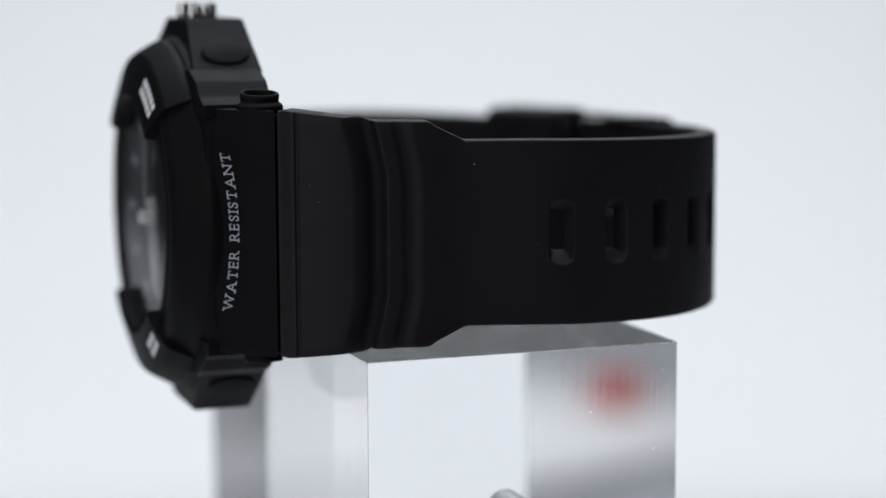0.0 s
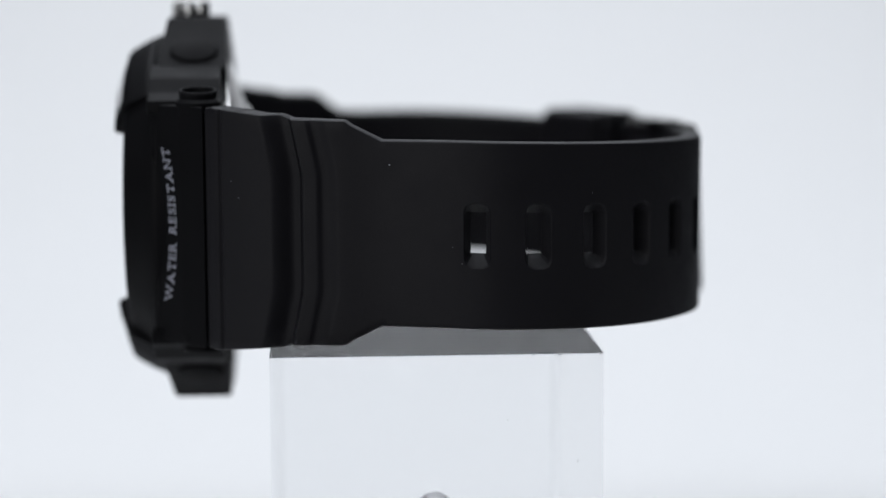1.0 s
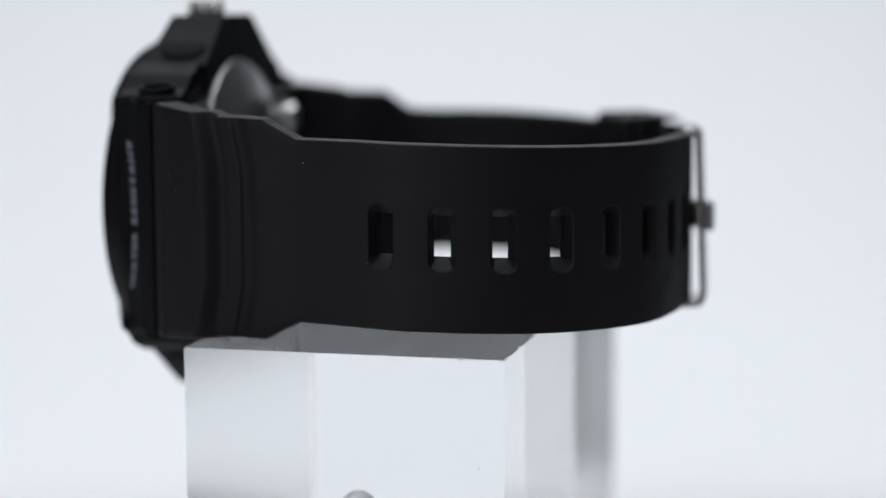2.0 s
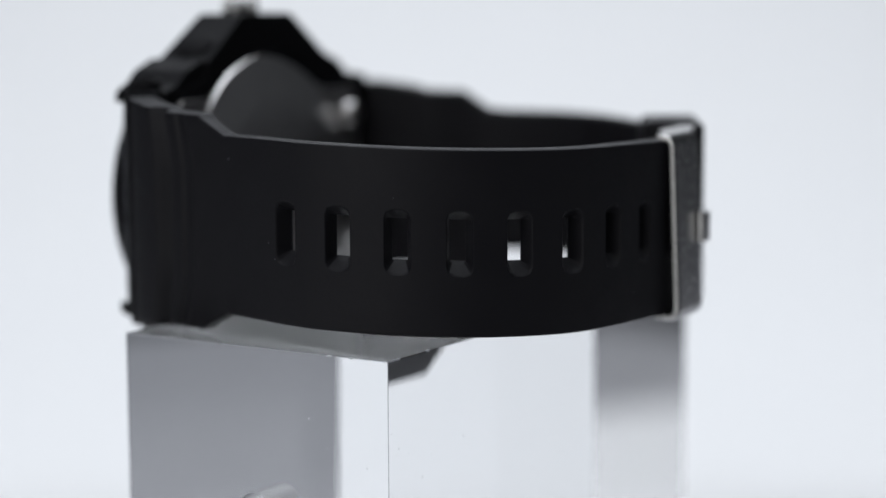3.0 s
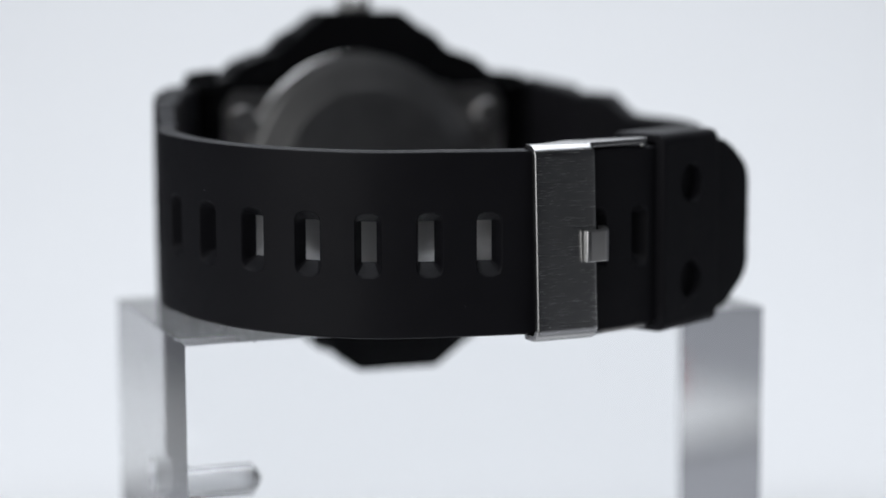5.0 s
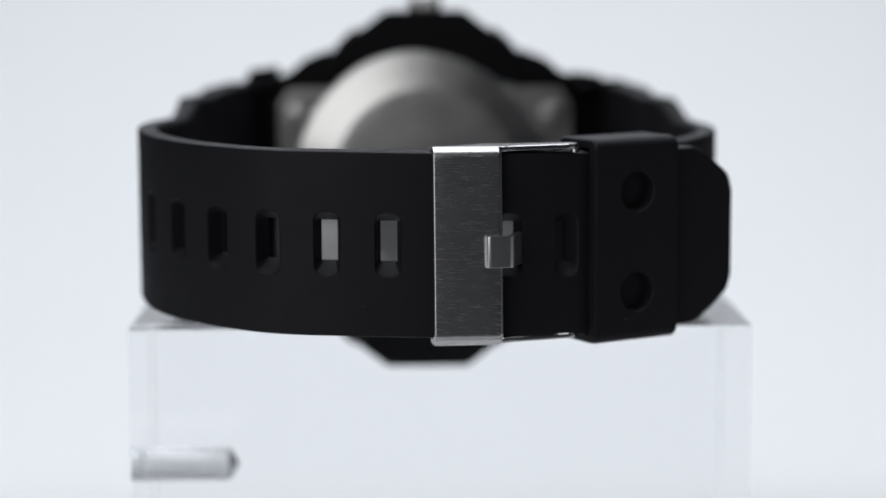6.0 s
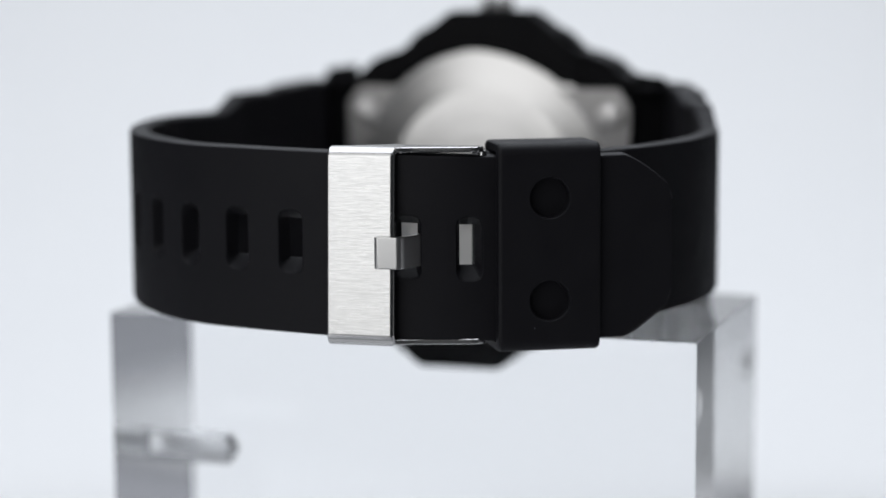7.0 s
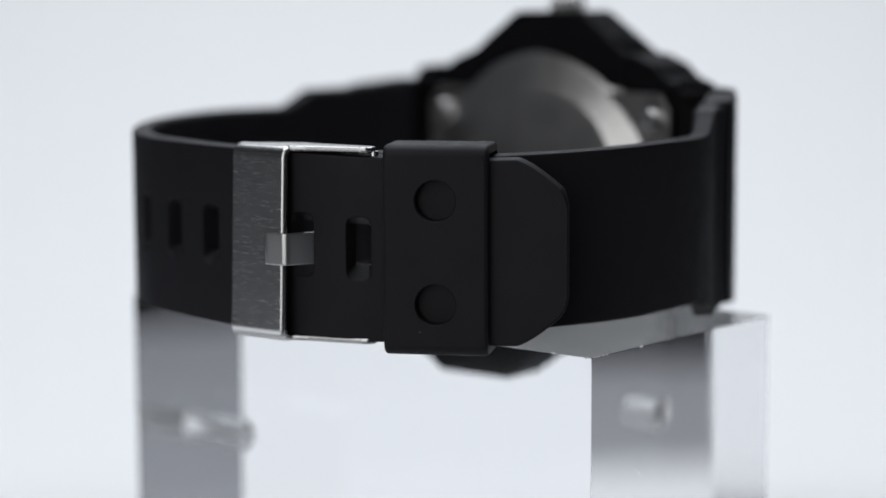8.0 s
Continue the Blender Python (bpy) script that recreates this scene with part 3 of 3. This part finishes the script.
def case():
    half = [(8.0, 23.6), (14.6, 19.6), (15.6, 17.9), (21.5, 15.9), (23.5, 13.0)]
    poly = half + [(v, -z) for v, z in half[::-1]] + [(-v, -z) for v, z in half] + [(-v, z) for v, z in half[::-1]]
    body = part("case_body", mm_prism(poly, -37.6, -28.6, "x", 0.5, up), RESIN, watch, "black resin watch case")
    for sv in (-1, 1):
        lug = [(-38.2, sv * 16.0), (-38.2, sv * 22.4), (-34.0, sv * 27.3), (-30.85, sv * 30.3), (-30.85, sv * 25.6), (-28.8, sv * 21.5), (-28.8, sv * 15)]
        tongue = [(-31.3, sv * 28.6), (-28.4, sv * 30.4), (-27.3, sv * 28.6), (-30.2, sv * 26.6)]
        if sv > 0:
            lug[2:4] = [(-35.0, 28.4), (-32.15, 32.1)]
            lug[4] = (-31.6, 27.5)
            tongue = [(-32.6, 30.4), (-29.6, 32.2), (-28.5, 30.0), (-31.2, 28.0)]
        part("lug", mm_prism(lug, -15.9, 15.9, "z", 0.35, up), RESIN, body)
        part("strap_hinge", mm_prism(tongue, -15.3, 15.3, "z", 0.2, up), RESIN, body)
        for sz in (-1, 1):
            sh = Shell()
            rows = []
            rise = (-0.2 if sv < 0 else -1.3) if sz > 0 else -1.0
            for r, z in ((3.0, 14.6), (3.0, 16.5 + rise), (2.75, 16.8 + rise), (2.45, 17.0 + rise), (2.55, 17.9 + rise), (2.4, 18.15 + rise), (2.15, 18.15 + rise), (1.98, 17.9 + rise), (1.9, 15.3), (0.05, 15.3)):
                rows.append([(-31.6 + r * math.cos(math.tau * i / 28), sv * 25.6 + r * math.sin(math.tau * i / 28), sz * (z - (0.13 * sv * r * math.sin(math.tau * i / 28) if z > 17.3 + rise else 0)) + ZC) for i in range(28)])
            sh.grid(rows, closed=True)
            link_mesh("pin_tube", sh.v, sh.f, RESIN, body)
            part("pin", mm_prism([(-31.6 + 1.2 * math.cos(math.tau * i / 14), sv * 25.6 + 1.2 * math.sin(math.tau * i / 14)) for i in range(14)], sz * 15.2, sz * (16.2 + rise), "z", 0.2, up), POLISH, body, "steel spring bar end")
    for sz in (-1, 1):
        gz = 27.0 if sz > 0 else -27.2
        g = [(6.2, gz), (15.0, sz * 20.4), (15.2, sz * 15.5), (-15.2, sz * 15.5), (-15.0, sz * 20.4), (-6.2, gz)]

        def squeeze(x, y, z):
            k = 1 - (0.24 if x < -32.8 else 0.10) * smooth(19, 26, abs(z))
            return (-32.8 + (x + 32.8) * k, y, z + ZC)
        guard = part("button_guard", mm_prism(g, -38.0, -28.3, "x", 0.45, squeeze), RESIN, body)
        step = [(15.6, sz * 20.6), (19.3, sz * 19.2), (21.4, sz * 17.3), (23.6, sz * 16.4), (24.0, sz * 14.6), (-24.0, sz * 14.6), (-23.6, sz * 16.4), (-21.4, sz * 17.3), (-19.3, sz * 19.2), (-15.6, sz * 20.6)]
        part("case_step", mm_prism(step, -38.6, -28.95, "x", 0.4, up), RESIN, body)
        for sv in (-1, 1):
            # oval pushers on the sloping sides of the guards
            ax, nrm = Vector((0, sv * 0.74, -sz * 0.67)), Vector((0, sv * 0.67, sz * 0.74))
            c = Vector((-32.8, sv * 12.2, sz * 22.35 + ZC))
            sh = Shell()
            rows = []
            for k, n in ((1.0, -0.9), (1.0, 0.45), (0.93, 0.65), (0.7, 0.75), (0.02, 0.8)):
                rows.append([tuple(c + Vector((1, 0, 0)) * 3.3 * k * math.cos(math.tau * i / 28) + ax * 2.3 * k * math.sin(math.tau * i / 28) + nrm * n) for i in range(28)])
            sh.grid(rows, closed=True)
            sh.face(rows[-1])
            link_mesh("push_button", sh.v, sh.f, RESIN, body)
    # fluted crown on the upper guard
    sh = Shell()
    rows = []
    for r, z in ((0.02, 25.9), (1.6, 25.9), (1.6, 26.8), (2.5, 26.9), (2.7, 27.2), (2.7, 28.7), (2.4, 29.1), (1.3, 29.2), (0.02, 29.2)):
        row = []
        for i in range(64):
            rr = r * (0.90 + 0.10 * (1 if (i // 2) % 2 else 0)) if 26.9 <= z <= 29.1 and r > 2 else r
            row.append((-33.8 + rr * math.cos(math.tau * i / 64), rr * math.sin(math.tau * i / 64), z + ZC))
        rows.append(row)
    sh.grid(rows, closed=True)
    link_mesh("crown", sh.v, sh.f, POLISH, watch, "fluted steel crown")
    # bezel and its two raised guards
    s = lathe_u([(17, -34.0), (24.3, -34.0), (24.6, -37.4), (24.3, -38.3), (23.0, -39.6), (21.6, -41.4), (20.9, -42.1), (20.2, -42.35), (19.2, -42.4), (18.9, -42.2), (18.8, -41.7), (18.4, -41.7), (18.3, -42.2), (17.9, -42.4), (16.9, -42.4), (16.5, -42.0), (16.4, -39.9)], 0, 360, 128)
    bez = link_mesh("bezel", s.v, s.f, RESIN, watch, "round black resin bezel")
    for mid, half_arc in ((90, 46), (270, 42)):
        s = lathe_u([(21.5, -37.5), (24.0, -37.7), (24.1, -38.7), (23.8, -39.5), (22.5, -41.8), (22.0, -42.4), (17.6, -43.9), (16.6, -44.0), (16.1, -43.5), (16.0, -42.2), (17, -40.9)], mid - half_arc, mid + half_arc, 40)
        link_mesh("bezel_guard", s.v, s.f, RESIN, bez)
    # small print on the guards: too fine to read
    for mid, n, lo, stp in ((90, 6, 24, 3.2), (270, 4, -37, 3.2)):
        for j in range(n):
            for row_r in (19.2, 20.4):
                a = radians(mid + lo + stp * j)
                def cone(r, aa):
                    u = -42.4 - (22.0 - r) / 4.4 * 1.5 - 0.06
                    return (u, r * math.cos(aa), r * math.sin(aa) + ZC)
                d = radians(1.1)
                sh = Shell()
                top = [cone(row_r - 0.42, a - d), cone(row_r + 0.42, a - d), cone(row_r + 0.42, a + d), cone(row_r - 0.42, a + d)]
                sh.face(top)
                low = [(p[0] + 0.2, p[1], p[2]) for p in top]
                sh.grid([low, top], closed=True)
                link_mesh("print_bar", sh.v, sh.f, WHITE_PRINT, bez)
    # dial, hands and crystal
    s = lathe_u([(0.02, -39.6), (16.3, -39.6), (16.3, -38.6), (0.02, -38.6)], 0, 360, 64)
    dial = link_mesh("dial", s.v, s.f, DIAL, watch, "dark grey dial under glass")
    s = lathe_u([(14.3, -39.6), (16.4, -39.6), (16.4, -40.8), (16.0, -40.8)], 0, 360, 64)
    link_mesh("dial_ring", s.v, s.f, RESIN, dial)
    for i in range(12):
        a = radians(30 * i)
        c, sn = math.cos(a), math.sin(a)
        bm = mm_prism([(11.6, -0.45), (14.0, -0.45), (14.0, 0.45), (11.6, 0.45)], -39.95, -39.6, "x", 0.1, lambda x, y, z: (x, y * c - z * sn, y * sn + z * c + ZC))
        part("hour_marker", bm, PRINT, dial)
    for nm, ang, ln, wd, uu in (("hour_hand", -12, 8.0, 1.0, -40.15), ("minute_hand", 255, 12.0, 0.8, -40.5)):
        a = radians(ang)
        c, sn = math.cos(a), math.sin(a)
        bm = mm_prism([(-2.2, -wd * 0.6), (ln * 0.7, -wd), (ln, 0), (ln * 0.7, wd), (-2.2, wd * 0.6)], uu - 0.15, uu + 0.15, "x", 0.08, lambda x, y, z: (x, y * c - z * sn, y * sn + z * c + ZC))
        part(nm, bm, WHITE_PRINT, dial, "pale watch hand")
    s = lathe_u([(0.02, -41.1), (16.4, -41.1), (16.4, -41.8), (15.9, -42.0), (0.02, -42.1)], 0, 360, 64)
    gl = link_mesh("crystal", s.v, s.f, CRYSTAL, watch, "clear flat watch glass")
    gl.visible_shadow = False
    # back
    plate = [(23.2, 12.4), (21.4, 15.0), (-21.4, 15.0), (-23.2, 12.4), (-23.2, -12.4), (-21.4, -15.0), (21.4, -15.0), (23.2, -12.4)]
    back = part("case_back", mm_prism(plate, -28.7, -27.9, "x", 0.25, up), PLATE, watch, "steel case back with four corner screws")
    s = lathe_u([(20.9, -29.6), (20.8, -26.6), (20.5, -26.25), (19.5, -26.05), (19.2, -25.9), (18.9, -25.8), (15.2, -24.85), (14.8, -24.68), (14.5, -24.6), (12.0, -24.55), (9.6, -24.5), (9.4, -24.52), (9.2, -24.52), (9.0, -24.48), (6.5, -24.43), (3.0, -24.4), (0.02, -24.4)], 0, 360, 96, (0, 0.4))
    s.v = [(x - 0.7 - 0.075 * (z - ZC) - 0.035 * y, y, z) for x, y, z in s.v]      # the cover leans back a little
    link_mesh("back_cover", s.v, s.f, SATIN, back, "round steel cover with a bevelled rim")
    for sv in (-1, 1):
        for sz in (-1, 1):
            cen = (sv * 20.0, sz * 10.7)
            s = lathe_u([(2.1, -28.0), (2.1, -27.0), (1.8, -26.5), (0.5, -26.4), (0.45, -26.7), (0.02, -26.7)], 0, 360, 24, cen)
            link_mesh("screw", s.v, s.f, SATIN, back)


case()


# lettering on the sloping lug: wide capitals with slab serifs
def glyph(ch):
    """One capital from the built-in font, one unit high, with serifs laid on its stems."""
    cu = bpy.data.curves.new("glyph", "FONT")
    cu.body, cu.size, cu.extrude, cu.offset = ch, 1.0, 0.02, -0.010
    tmp = new("tmp_text", cu)
    me = bpy.data.meshes.new_from_object(tmp.evaluated_get(bpy.context.evaluated_depsgraph_get()))
    bpy.data.objects.remove(tmp)
    pts = [tuple(v.co) for v in me.vertices]
    faces = [tuple(p.vertices) for p in me.polygons]
    bpy.data.meshes.remove(me)
    x0, x1 = min(p[0] for p in pts), max(p[0] for p in pts)
    y0, y1 = min(p[1] for p in pts), max(p[1] for p in pts)
    k = 1 / (y1 - y0)
    pts = [((x - x0) * k, (y - y0) * k, z) for x, y, z in pts]
    w, st, bar = (x1 - x0) * k, 0.07, 0.10
    feet = {"I": [(w / 2, 0, 0.22), (w / 2, 1, 0.22)], "T": [(w / 2, 0, 0.22)], "E": [(st, 0, 0.16), (st, 1, 0.16)],
            "R": [(st, 0, 0.20), (st, 1, 0.14), (w - 0.06, 0, 0.14)], "N": [(st, 0, 0.20), (st, 1, 0.16), (w - st, 1, 0.20)],
            "A": [(0.07, 0, 0.20), (w - 0.07, 0, 0.20)], "W": [(0.07, 1, 0.20), (w - 0.07, 1, 0.20), (w / 2, 1, 0.14)], "S": []}[ch]
    boxes = [(c - r, y - bar * y, c + r, y + bar * (1 - y)) for c, y, r in feet]
    if ch in "TE":
        boxes += [(w - 0.07, 0.74, w, 1.0)] + ([(0, 0.74, 0.07, 1.0)] if ch == "T" else [(w - 0.07, 0, w, 0.26)])
    if ch == "S":
        boxes += [(w - 0.10, 0.68, w - 0.03, 0.96), (0.03, 0.04, 0.10, 0.32)]
    for n, (a, b, c, d) in enumerate(boxes):
        base, top = len(pts), 0.0215 + 0.0008 * n
        pts += [(a, b, -0.02), (c, b, -0.02), (c, d, -0.02), (a, d, -0.02), (a, b, top), (c, b, top), (c, d, top), (a, d, top)]
        faces += [tuple(base + q for q in f) for f in ((0, 3, 2, 1), (4, 5, 6, 7), (0, 1, 5, 4), (1, 2, 6, 5), (2, 3, 7, 6), (3, 0, 4, 7))]
    return pts, faces, w


def lettering():
    verts, faces, pen = [], [], 0.0
    for ch in "WATER RESISTANT":
        if ch == " ":
            pen += 0.75
            continue
        pts, fs, w = glyph(ch)
        base = len(verts)
        verts += [(x + pen, y, z) for x, y, z in pts]
        faces += [tuple(base + q for q in f) for f in fs]
        pen += w + 0.30
    total, cap = pen - 0.30, 1.52
    k = 20.4 / total
    ex = Vector((0, 0, 1))                                   # reading direction: upwards
    ey = Vector((-4.2, 4.9, 0)).normalized()                 # tops of the letters: towards the face
    nz = ex.cross(ey)
    out = []
    for x, y, z in verts:
        x, y, z = (x - total / 2) * k + 0.12, (y - 0.5) * cap, z * 2.2
        bow = -1.3 * (x / 10) ** 2
        out.append(tuple(Vector((-35.4, -25.70, ZC - 0.1)) + ex * x + ey * (y - bow - 0.2) + nz * z))
    link_mesh("lettering", out, faces, PRINT, watch, "pale printed words on the case side", merge=False)


lettering()


# ---- what moves: watch and riser turn together on the set's axis ----
def motions():
    turn = [(0.0, 0.0), (0.5, 7.93), (1.0, 16.02), (1.5, 24.35), (1.7, 27.85), (2.8, 47.78), (3.0, 51.39), (3.5, 60.35), (4.0, 69.69), (4.5, 79.15),
            (6.0, 108.12), (6.5, 117.85), (7.0, 128.07), (7.5, 138.47), (8.0, 149.33)]
    walk(watch, [(t, pose(0, 0, TOP, 0, 0, 19.275 - a)) for t, a in turn])
    walk(platter, [(t, pose(0, 0, 0, 0, 0, 19.275 - a)) for t, a in turn])
    walk(block, [(t, pose(0, 0, 0, 0, 0, 19.275 - a)) for t, a in turn])


motions()
